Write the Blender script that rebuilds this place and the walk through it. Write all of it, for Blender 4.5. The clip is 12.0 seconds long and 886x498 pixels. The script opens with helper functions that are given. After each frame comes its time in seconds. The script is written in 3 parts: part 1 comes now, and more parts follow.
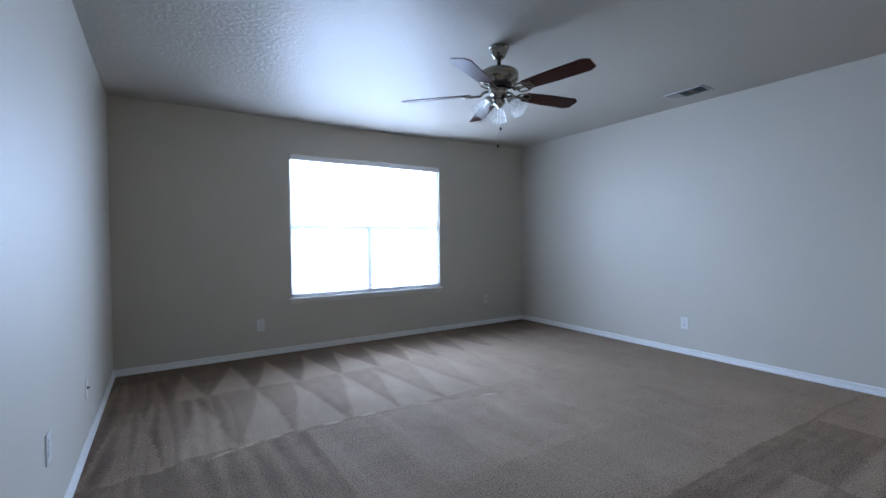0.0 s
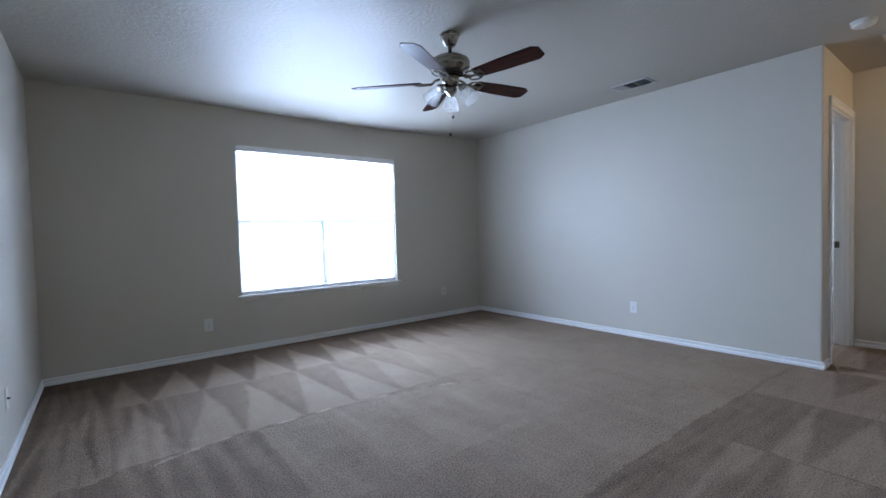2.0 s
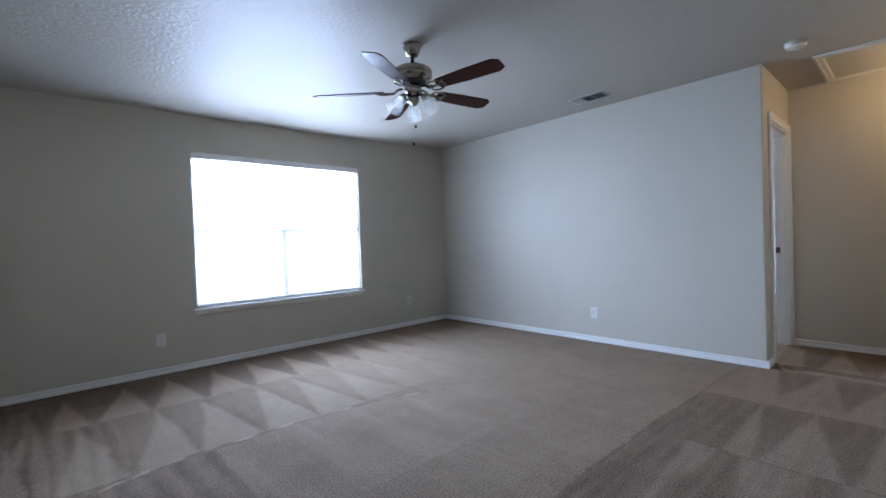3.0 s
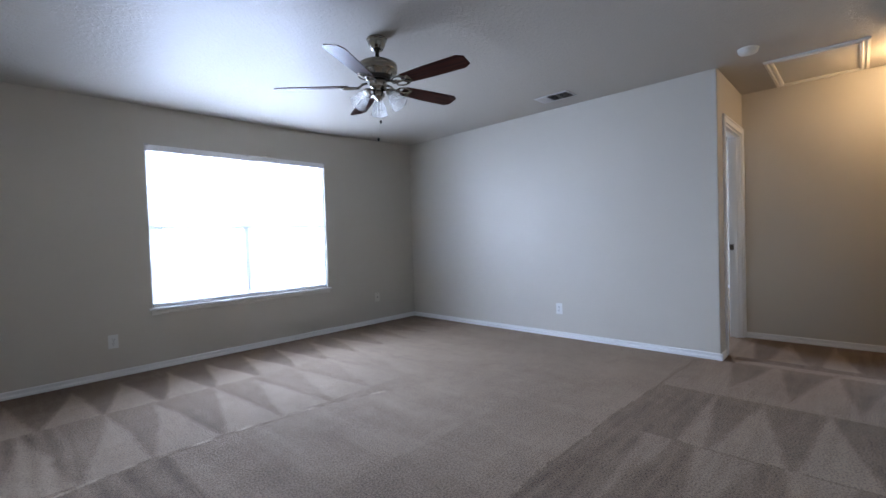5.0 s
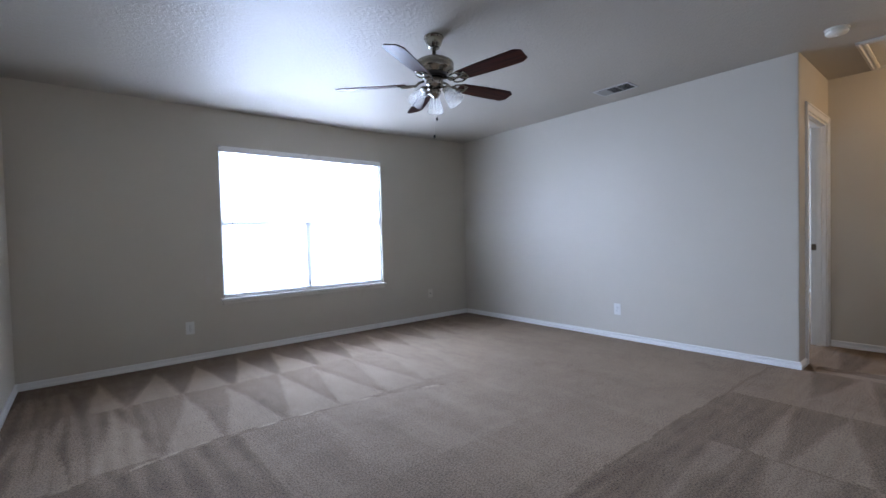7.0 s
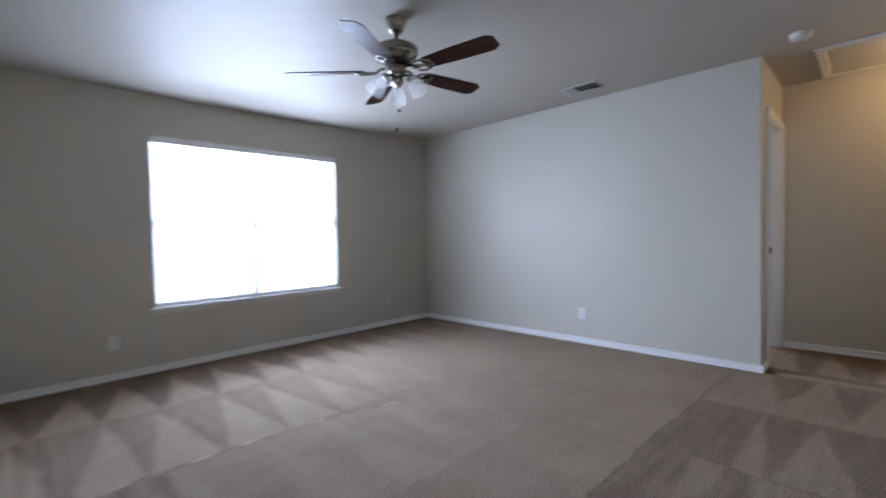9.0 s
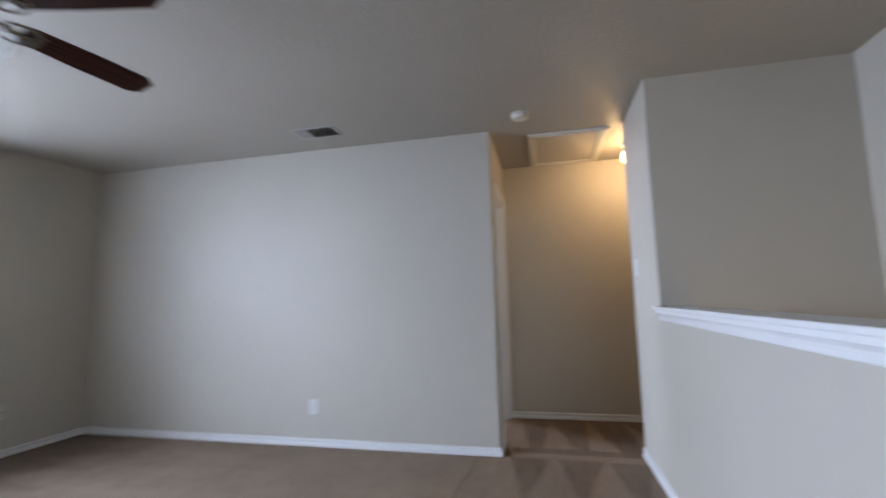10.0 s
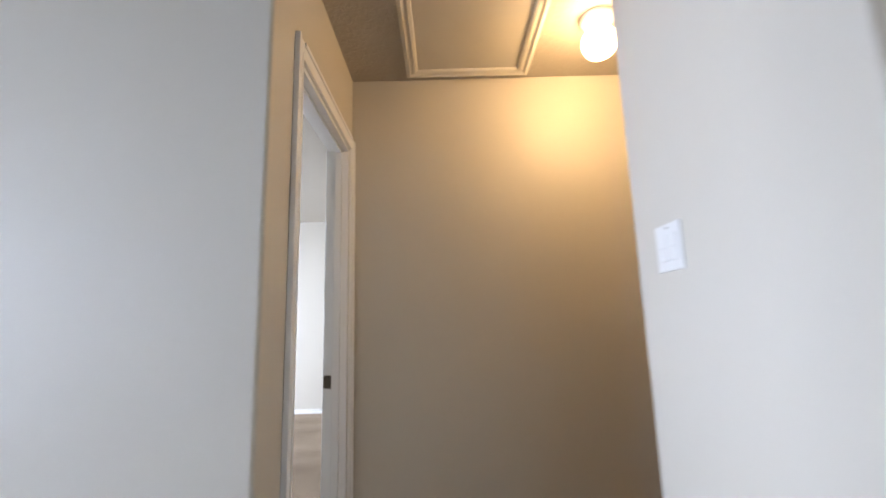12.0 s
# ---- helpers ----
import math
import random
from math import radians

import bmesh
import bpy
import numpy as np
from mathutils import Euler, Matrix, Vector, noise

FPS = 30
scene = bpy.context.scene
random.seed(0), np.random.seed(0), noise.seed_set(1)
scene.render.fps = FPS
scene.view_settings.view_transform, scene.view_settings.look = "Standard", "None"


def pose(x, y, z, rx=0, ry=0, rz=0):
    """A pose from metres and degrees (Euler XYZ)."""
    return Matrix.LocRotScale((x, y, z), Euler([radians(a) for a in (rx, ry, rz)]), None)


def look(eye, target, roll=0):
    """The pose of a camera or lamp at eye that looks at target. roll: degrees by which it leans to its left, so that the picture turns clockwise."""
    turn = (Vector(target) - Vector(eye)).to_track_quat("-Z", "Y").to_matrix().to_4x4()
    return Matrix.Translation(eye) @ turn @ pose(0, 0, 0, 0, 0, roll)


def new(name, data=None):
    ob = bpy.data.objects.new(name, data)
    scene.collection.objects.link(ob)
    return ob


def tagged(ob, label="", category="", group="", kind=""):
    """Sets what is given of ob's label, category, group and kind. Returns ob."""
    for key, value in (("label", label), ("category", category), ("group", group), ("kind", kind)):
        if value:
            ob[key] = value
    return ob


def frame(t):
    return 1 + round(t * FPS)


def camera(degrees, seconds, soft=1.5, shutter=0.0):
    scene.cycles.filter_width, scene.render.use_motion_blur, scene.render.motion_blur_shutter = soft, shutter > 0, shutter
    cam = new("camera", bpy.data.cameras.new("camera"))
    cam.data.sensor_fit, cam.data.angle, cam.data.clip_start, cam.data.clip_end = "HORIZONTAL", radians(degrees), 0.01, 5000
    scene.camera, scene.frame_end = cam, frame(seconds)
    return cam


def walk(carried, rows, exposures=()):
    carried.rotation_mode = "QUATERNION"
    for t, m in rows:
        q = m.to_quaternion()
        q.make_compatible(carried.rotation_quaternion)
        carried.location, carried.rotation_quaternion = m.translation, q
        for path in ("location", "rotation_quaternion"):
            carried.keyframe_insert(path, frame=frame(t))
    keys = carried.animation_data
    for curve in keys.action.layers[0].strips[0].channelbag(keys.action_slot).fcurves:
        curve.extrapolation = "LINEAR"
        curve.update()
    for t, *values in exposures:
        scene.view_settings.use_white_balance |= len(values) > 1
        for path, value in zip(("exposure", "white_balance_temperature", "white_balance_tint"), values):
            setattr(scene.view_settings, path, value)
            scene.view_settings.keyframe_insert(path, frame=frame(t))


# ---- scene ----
cam = camera(91.0, 12.0, shutter=0.5)
PATH = [
    (0, (-0.318, -0.134, 1.155), (0.762, 1.549, 1.109), -0.5),
    (0.5, (-0.327, -0.12, 1.12), (0.726, 1.58, 1.067), -0.8),
    (1, (-0.305, -0.122, 1.124), (0.788, 1.55, 1.035), -1.2),
    (1.5, (-0.293, -0.122, 1.121), (0.876, 1.499, 1.033), -1.2),
    (2, (-0.279, -0.129, 1.117), (0.952, 1.445, 1.046), -1.6),
    (2.5, (-0.273, -0.13, 1.133), (1.008, 1.405, 1.069), -1.8),
    (3, (-0.267, -0.139, 1.117), (1.084, 1.336, 1.081), -2.0),
    (3.5, (-0.249, -0.151, 1.134), (1.158, 1.27, 1.098), -2.0),
    (5.5, (-0.228, -0.157, 1.116), (1.217, 1.224, 1.06), -1.9),
    (6, (-0.225, -0.161, 1.118), (1.151, 1.289, 1.056), -1.7),
    (6.5, (-0.233, -0.156, 1.114), (1.096, 1.338, 1.052), -1.7),
    (7, (-0.252, -0.15, 1.105), (1.019, 1.393, 1.048), -1.5),
    (8.8, (-0.217, -0.039, 1.119), (1.1, 1.462, 1.019), -0.7),
    (9, (-0.123, 0.074, 1.125), (1.297, 1.481, 1.064), -1.3),
    (9.2, (0.043, 0.135, 1.095), (1.557, 1.440, 1.134), -2.4),
    (9.4, (0.178, 0.185, 1.130), (1.846, 1.284, 1.230), -2.5),
    (9.5, (0.246, 0.199, 1.138), (1.95, 1.24, 1.25), -2.1),
    (9.7, (0.416, 0.247, 1.151), (2.230, 1.080, 1.290), -1.3),
    (9.8, (0.507, 0.270, 1.150), (2.372, 0.974, 1.311), -1.3),
    (10, (0.698, 0.331, 1.147), (2.636, 0.772, 1.372), -1.4),
    (10.2, (0.919, 0.350, 1.175), (2.899, 0.547, 1.379), -2.3),
    (10.5, (1.222, 0.307, 1.162), (3.21, 0.356, 1.375), -3.6),
    (10.7, (1.433, 0.332, 1.174), (3.422, 0.358, 1.375), -4.0),
    (11, (1.755, 0.338, 1.153), (3.747, 0.383, 1.32), -2.7),
    (11.2, (1.986, 0.380, 1.157), (3.978, 0.390, 1.336), -2.0),
    (11.5, (2.319, 0.342, 1.17), (4.306, 0.252, 1.378), -2.3),
    (11.7, (2.590, 0.290, 1.163), (4.567, 0.152, 1.425), -2.3),
    (12, (2.925, 0.241, 1.161), (4.896, 0.237, 1.501), -1.6),
]
EXPO = [
    (0.0, 0.08, 6100, 12), (2.5, 0.22, 6240, 13), (5.5, 0.25, 6550, 17), (9.0, 0.2, 6700, 17), (10.0, 0.23, 7050, 17), (10.6, 0.46, 7280, 16), (11.2, 0.68, 7350, 16), (12.0, 0.78, 7400, 17),
]
walk(cam, [(t, look(eye, target, roll)) for t, eye, target, roll in PATH], EXPO)

# plan, in metres
XL, XR, YN = -0.70, 4.0, 4.5        # left wall, right wall, window wall
YD, XF = 0.69, 5.05                 # end of the right wall = hall door wall; far wall of the hall
YP, XP, XE = -0.315, 3.425, 4.155    # face of the pier and half wall; its two ends
YS, XS = -1.40, 1.0                 # stair wall; open end of the stairwell
H, T, TD = 2.44, 0.12, 0.10
WX0, WX1, WZ0, WZ1 = 0.785, 2.605, 0.555, 2.045   # window opening

# ---- world and lights ----
world = bpy.data.worlds.new("world")
scene.world = world
world.use_nodes = True
wn = world.node_tree.nodes
sky = wn.new("ShaderNodeTexSky")
sky.sky_type, sky.sun_disc = "NISHITA", False
sky.sun_elevation, sky.sun_rotation = radians(50), radians(200)
wn["Background"].inputs[1].default_value = 0.12
world.node_tree.links.new(sky.outputs[0], wn["Background"].inputs[0])


def lamp(name, kind, m, power, color, **kw):
    d = bpy.data.lights.new(name, kind)
    d.energy, d.color = power, color
    for k, v in kw.items():
        if k == "size":
            d.shape, d.size, d.size_y = "RECTANGLE", v[0], v[1]
        if k == "radius":
            d.shadow_soft_size = v
        if k == "spread":
            d.spread = radians(v)
        if k == "angle":
            d.angle = radians(v)
    o = new(name, d)
    o.matrix_world = m
    return o


SKY = (0.56, 0.725, 1.0)
lamp("sun", "SUN", look((0, 0, 9), (2, 5.5, 0)), 3.0, (1.0, 0.95, 0.88), angle=0.5)
lamp("window_skylight", "AREA", look((1.7, YN + 2.2, 1.95), (1.7, YN, 1.45)), 1420, SKY, size=(7.0, 1.7), spread=150)
# daylight in the openings of the sashes, leaning up as the blind's slats throw it
for x0, x1, z0, z1, k in ((0.82, 2.57, 1.32, 1.99, 2.0), (0.82, 1.655, 0.60, 1.27, 0.95), (1.70, 2.57, 0.60, 1.27, 1.01)):
    for j in (0.25, 0.75):
        c = ((x0 + x1) / 2, YN + 0.18, z0 + j * (z1 - z0))
        lamp("sash_skylight", "AREA", look(c, (c[0], c[1] - 1, c[2] + 1.1)), 12.9 * k, SKY, size=(x1 - x0, 0.60 * (z1 - z0)), spread=130)
lamp("bedroom_skylight", "AREA", look((7.4, YN + 0.30, 1.3), (7.4, YN - 1, 1.3)), 230, SKY, size=(2.0, 1.6))
# unseen lamp added in a low opening of the stairwell, brightening its walls
lamp("stairwell_fill", "AREA", look((2.1, YS - 0.10, -1.45), (2.1, 0, -1.2)), 34, (1.0, 0.93, 0.78), size=(1.7, 2.0))
lamp("hall_bulb", "POINT", pose(4.555, -0.45, 2.29), 10.8, (1.0, 0.69, 0.37), radius=0.08)


# ---- materials ----
def nodes(name, rough=0.5, metal=0.0, color=(0.8, 0.8, 0.8)):
    m = bpy.data.materials.new(name)
    m.use_nodes = True
    nt = m.node_tree
    b = nt.nodes["Principled BSDF"]
    b.inputs["Base Color"].default_value = (*color, 1)
    b.inputs["Roughness"].default_value = rough
    b.inputs["Metallic"].default_value = metal
    return m, nt, b


def node(nt, kind, links=(), **vals):
    n = nt.nodes.new("ShaderNode" + kind)
    for k, v in vals.items():
        if k in ("operation", "blend_type", "data_type", "attribute_name", "feature", "wave_type"):
            if k == "operation": n.operation = v
            if k == "blend_type": n.blend_type = v
            if k == "data_type": n.data_type = v
            if k == "attribute_name": n.attribute_name = v
            if k == "feature": n.feature = v
        else:
            n.inputs[k.replace("_", " ")].default_value = v
    for out, key in links:
        nt.links.new(out, n.inputs[key])
    return n


def paint(name, color, rough, bump_scale, bump_strength, dist=0.001, vary=0.04, knock=False):
    """Rolled wall paint: fine orange peel and a faint large mottling."""
    m, nt, b = nodes(name, rough)
    co = node(nt, "NewGeometry").outputs["Position"]
    big = node(nt, "TexNoise", [(co, "Vector")], Scale=1.3, Detail=3.0)
    lo = [c * (1 - vary) for c in color] + [1]
    hi = [min(1, c * (1 + vary)) for c in color] + [1]
    mix = node(nt, "Mix", [(big.outputs[0], "Factor")], data_type="RGBA")
    mix.inputs[6].default_value, mix.inputs[7].default_value = lo, hi
    nt.links.new(mix.outputs[2], b.inputs["Base Color"])
    peel = node(nt, "TexNoise", [(co, "Vector")], Scale=bump_scale, Detail=4.0, Roughness=0.6)
    h = peel.outputs[0]
    if knock:
        ramp = node(nt, "ValToRGB", [(h, "Fac")])
        ramp.color_ramp.elements[0].position, ramp.color_ramp.elements[1].position = 0.47, 0.56
        h = ramp.outputs[0]
    bump = node(nt, "Bump", [(h, "Height")], Strength=bump_strength, Distance=dist)
    nt.links.new(bump.outputs[0], b.inputs["Normal"])
    return m


WALL = paint("wall_paint", (0.495, 0.459, 0.392), 0.55, 160, 0.35)
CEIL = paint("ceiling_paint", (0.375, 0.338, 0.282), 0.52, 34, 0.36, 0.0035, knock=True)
TRIM = paint("trim_paint", (0.75, 0.75, 0.74), 0.32, 90, 0.08, vary=0.02)
OFF_WHITE = paint("off_white_enamel", (0.60, 0.57, 0.50), 0.4, 120, 0.06)
PLASTIC = nodes("white_plastic", 0.35, color=(0.64, 0.64, 0.62))[0]
DARK = nodes("dark_slot", 0.6, color=(0.02, 0.02, 0.02))[0]
DUCT_SHADE = nodes("duct_shade_panel", 0.8, color=(0.10, 0.10, 0.105))[0]
VENT = nodes("vent_enamel", 0.4, color=(0.46, 0.46, 0.45))[0]
BRONZE = nodes("aged_bronze", 0.4, 0.8, (0.10, 0.08, 0.06))[0]
VINYL = nodes("window_vinyl", 0.4, color=(0.8, 0.8, 0.8))[0]
CHAIN = nodes("pull_chain", 0.3, 1.0, (0.55, 0.52, 0.46))[0]
BLACK = nodes("black_wood_bead", 0.4, color=(0.015, 0.013, 0.012))[0]


def nickel():
    m, nt, b = nodes("brushed_nickel", 0.28, 1.0, (0.29, 0.268, 0.23))
    co = node(nt, "TexCoord").outputs["Object"]
    mp = node(nt, "Mapping", [(co, "Vector")])
    mp.inputs["Scale"].default_value = (6, 6, 260)
    n = node(nt, "TexNoise", [(mp.outputs[0], "Vector")], Scale=4.0, Detail=2.0)
    r = node(nt, "MapRange", [(n.outputs[0], "Value")], To_Min=0.14, To_Max=0.3)
    nt.links.new(r.outputs[0], b.inputs["Roughness"])
    return m


NICKEL = nickel()


def mahogany():
    m, nt, b = nodes("mahogany_veneer", 0.4)
    co = node(nt, "TexCoord").outputs["Object"]
    mp = node(nt, "Mapping", [(co, "Vector")])
    mp.inputs["Scale"].default_value = (2.0, 45, 45)
    n = node(nt, "TexNoise", [(mp.outputs[0], "Vector")], Scale=2.0, Detail=6.0, Distortion=0.6)
    ramp = node(nt, "ValToRGB", [(n.outputs[0], "Fac")])
    ramp.color_ramp.elements[0].color = (0.018, 0.005, 0.003, 1)
    ramp.color_ramp.elements[1].color = (0.062, 0.016, 0.009, 1)
    ramp.color_ramp.elements[0].position, ramp.color_ramp.elements[1].position = 0.35, 0.65
    nt.links.new(ramp.outputs[0], b.inputs["Base Color"])
    b.inputs["Specular IOR Level"].default_value = 0.1
    b.inputs["Coat Weight"].default_value = 0.0
    b.inputs["Coat Roughness"].default_value = 0.2
    return m


MAHOGANY = mahogany()


def frosted(name, glow=0.0):
    m, nt, b = nodes(name, 0.35, color=(0.72, 0.73, 0.71))
    out = nt.nodes["Material Output"]
    tr = node(nt, "BsdfTranslucent")
    tr.inputs[0].default_value = (0.9, 0.9, 0.88, 1)
    mix = node(nt, "MixShader", [(b.outputs[0], 1), (tr.outputs[0], 2)])
    mix.inputs[0].default_value = 0.5
    nt.links.new(mix.outputs[0], out.inputs["Surface"])
    if not glow:
        tp = node(nt, "BsdfTransparent")
        veil = node(nt, "MixShader", [(mix.outputs[0], 1), (tp.outputs[0], 2)])
        veil.inputs[0].default_value = 0.76
        nt.links.new(veil.outputs[0], out.inputs["Surface"])
    if glow:
        b.inputs["Emission Color"].default_value = (1.0, 0.80, 0.50, 1)
        b.inputs["Emission Strength"].default_value = glow
    return m


FROSTED = frosted("frosted_shade_glass")
GLOBE = frosted("lit_globe_glass", 5.0)


def blind():
    m, nt, b = nodes("white_vinyl_slat", 0.45, color=(0.82, 0.83, 0.83))
    out = nt.nodes["Material Output"]
    tr = node(nt, "BsdfTranslucent")
    tr.inputs[0].default_value = (0.92, 0.94, 0.95, 1)
    tp = node(nt, "BsdfTransparent")
    tp.inputs[0].default_value = (0.95, 0.97, 1.0, 1)
    m1 = node(nt, "MixShader", [(b.outputs[0], 1), (tr.outputs[0], 2)])
    m1.inputs[0].default_value = 0.6
    m2 = node(nt, "MixShader", [(m1.outputs[0], 1), (tp.outputs[0], 2)])
    m2.inputs[0].default_value = 0.66
    nt.links.new(m2.outputs[0], out.inputs["Surface"])
    return m


BLIND = blind()


def glass():
    m, nt, b = nodes("window_glass", 0.0, color=(0.95, 0.98, 0.97))
    out = nt.nodes["Material Output"]
    tp = node(nt, "BsdfTransparent")
    gl = node(nt, "BsdfGlossy")
    gl.inputs["Roughness"].default_value = 0.02
    fr = node(nt, "Fresnel", IOR=1.45)
    mix = node(nt, "MixShader", [(fr.outputs[0], 0), (tp.outputs[0], 1), (gl.outputs[0], 2)])
    nt.links.new(mix.outputs[0], out.inputs["Surface"])
    return m


GLASS = glass()


def carpet():
    """Cut pile: tufts a few millimetres wide, and the strokes that the vacuum left, where the pile leans."""
    m, nt, b = nodes("beige_cut_pile", 0.95)
    co = node(nt, "NewGeometry").outputs["Position"]
    at = node(nt, "Attribute")
    at.attribute_name = "pile_lean_and_shade"
    tuft = node(nt, "TexNoise", [(co, "Vector")], Scale=105.0, Detail=3.0, Roughness=0.7)
    patch = node(nt, "TexNoise", [(co, "Vector")], Scale=2.6, Detail=4.0, Roughness=0.6)
    clump = node(nt, "TexNoise", [(co, "Vector")], Scale=9.0, Detail=4.0)
    fac = node(nt, "Math", [(at.outputs["Fac"], 0)], operation="MULTIPLY_ADD")
    fac.inputs[1].default_value = 1.3
    soft = node(nt, "MapRange", [(clump.outputs[0], "Value")], To_Min=-0.20, To_Max=0.05)
    nt.links.new(soft.outputs[0], fac.inputs[2])
    drift = node(nt, "MapRange", [(patch.outputs[0], "Value")], From_Min=0.35, From_Max=0.65, To_Min=-0.05, To_Max=0.05)
    fac2 = node(nt, "Math", [(fac.outputs[0], 0), (drift.outputs[0], 1)], operation="ADD")
    mix = node(nt, "Mix", [(fac2.outputs[0], "Factor")], data_type="RGBA")
    mix.inputs[6].default_value, mix.inputs[7].default_value = (0.130, 0.078, 0.045, 1), (0.455, 0.342, 0.243, 1)
    # shade in the pits between tufts, multiplied into the colour
    dark = node(nt, "MapRange", [(tuft.outputs[0], "Value")], From_Min=0.36, From_Max=0.56, To_Min=0.38, To_Max=1.22)
    mul = node(nt, "Mix", [(mix.outputs[2], 6)], data_type="RGBA", blend_type="MULTIPLY")
    crisp = node(nt, "MapRange", [(patch.outputs[0], "Value")], From_Min=0.62, From_Max=0.40, To_Min=0.72, To_Max=1.0)
    brushed = node(nt, "MapRange", [(at.outputs["Fac"], "Value")], From_Min=0.30, From_Max=0.60, To_Min=1.0, To_Max=0.62)
    both = node(nt, "Math", [(crisp.outputs[0], 0), (brushed.outputs[0], 1)], operation="MULTIPLY")
    nt.links.new(both.outputs[0], mul.inputs[0])
    nt.links.new(dark.outputs[0], mul.inputs[7])
    nt.links.new(mul.outputs[2], b.inputs["Base Color"])
    b.inputs["Sheen Weight"].default_value = 0.05
    b.inputs["Specular IOR Level"].default_value = 0.25
    bump = node(nt, "Bump", [(tuft.outputs[0], "Height")], Strength=1.0, Distance=0.016)
    nt.links.new(bump.outputs[0], b.inputs["Normal"])
    return m


CARPET = carpet()


# ---- mesh helpers ----
def part(name, bm, material, parent=None, label="", smooth=False):
    me = bpy.data.meshes.new(name)
    bmesh.ops.recalc_face_normals(bm, faces=bm.faces)
    bm.to_mesh(me)
    bm.free()
    me.materials.append(material)
    if smooth:
        for p in me.polygons:
            p.use_smooth = True
    o = new(name, me)
    if parent:
        o.parent = parent
    if label:
        tagged(o, label)
    return o


def box(x0, x1, y0, y1, z0, z1, bm=None, bevel=0.0, seg=2):
    b = bmesh.new()
    bmesh.ops.create_cube(b, size=1, matrix=Matrix.Translation(((x0 + x1) / 2, (y0 + y1) / 2, (z0 + z1) / 2)) @ Matrix.Diagonal((x1 - x0, y1 - y0, z1 - z0, 1)))
    if bevel:
        bmesh.ops.bevel(b, geom=b.edges[:], offset=bevel, segments=seg, affect="EDGES", profile=0.5)
    return add(bm, b)


def add(bm, b, m=None):
    """b joined to bm."""
    if m is not None:
        b.transform(m)
    if bm is None:
        return b
    me = bpy.data.meshes.new("tmp")
    b.to_mesh(me)
    b.free()
    bm.from_mesh(me)
    bpy.data.meshes.remove(me)
    return bm


def lathe(profile, n=32, m=None, bm=None):
    """A turned piece from (radius, height) pairs."""
    b = bmesh.new()
    rings = []
    for r, z in profile:
        rings.append([b.verts.new((r * math.cos(2 * math.pi * k / n), r * math.sin(2 * math.pi * k / n), z)) for k in range(n)])
    for a, c in zip(rings, rings[1:]):
        for k in range(n):
            b.faces.new((a[k], a[(k + 1) % n], c[(k + 1) % n], c[k]))
    bmesh.ops.remove_doubles(b, verts=b.verts, dist=1e-6)
    return add(bm, b, m)


def sweep(profile, p, q, out, bm=None):
    """A moulding: the profile's (depth, height) pairs drawn from p to q; out is the way the depth goes."""
    b = bmesh.new()
    p, q, out = Vector(p), Vector(q), Vector(out)
    ends = [[b.verts.new(e + out * d + Vector((0, 0, h))) for d, h in profile] for e in (p, q)]
    n = len(profile)
    for k in range(n):
        b.faces.new((ends[0][k], ends[0][(k + 1) % n], ends[1][(k + 1) % n], ends[1][k]))
    b.faces.new(ends[0])
    b.faces.new(ends[1][::-1])
    return add(bm, b)


def tube(points, r, n=8, bm=None, closed=False):
    """A round rod along points."""
    b = bmesh.new()
    pts = [Vector(p) for p in points]
    rings = []
    for i, p in enumerate(pts):
        a = pts[i - 1] if (i or closed) else p
        c = pts[(i + 1) % len(pts)] if (i < len(pts) - 1 or closed) else p
        d = (c - a).normalized()
        u = d.orthogonal().normalized() if abs(d.z) > 0.9 else d.cross(Vector((0, 0, 1))).normalized()
        v = d.cross(u)
        rings.append([b.verts.new(p + r * (u * math.cos(2 * math.pi * k / n) + v * math.sin(2 * math.pi * k / n))) for k in range(n)])
    pairs = list(zip(rings, rings[1:])) + ([(rings[-1], rings[0])] if closed else [])
    for a, c in pairs:
        for k in range(n):
            b.faces.new((a[k], a[(k + 1) % n], c[(k + 1) % n], c[k]))
    if not closed:
        b.faces.new(rings[0][::-1])
        b.faces.new(rings[-1])
    return add(bm, b)


def thing(name, label, category, group="", kind="", at=(0, 0, 0)):
    o = new(name)
    o.matrix_world = pose(*at)
    return tagged(o, label, category, group, kind)


def setting(name, bm, mat, label, category, smooth=False):
    return tagged(part(name, bm, mat, smooth=smooth), label, category, kind="structure")


# ---- floor ----
XB = 9.2   # far wall of the bedroom


def ease(a, b, v):
    f = max(0.0, min(1.0, (v - a) / (b - a)))
    return f * f * (3 - 2 * f)


def wedge(u, v, b0, b1, v0, apex, v1, soft=0.035):
    """1 inside a stroke that narrows from b0..b1 at v0 to its apex at v1."""
    f = (v - v0) / (v1 - v0)
    if f < 0 or f > 1.04:
        return 0.0
    f = min(f, 1.0)
    lo, hi = b0 + (apex - b0) * f, b1 + (apex - b1) * f
    return max(0.0, min(1.0, 0.45 + min(u - lo, hi - u) / soft))


def rnd(k, salt):
    return noise.noise(Vector((k * 1.73 + 0.37, salt * 3.1, 0.5)))


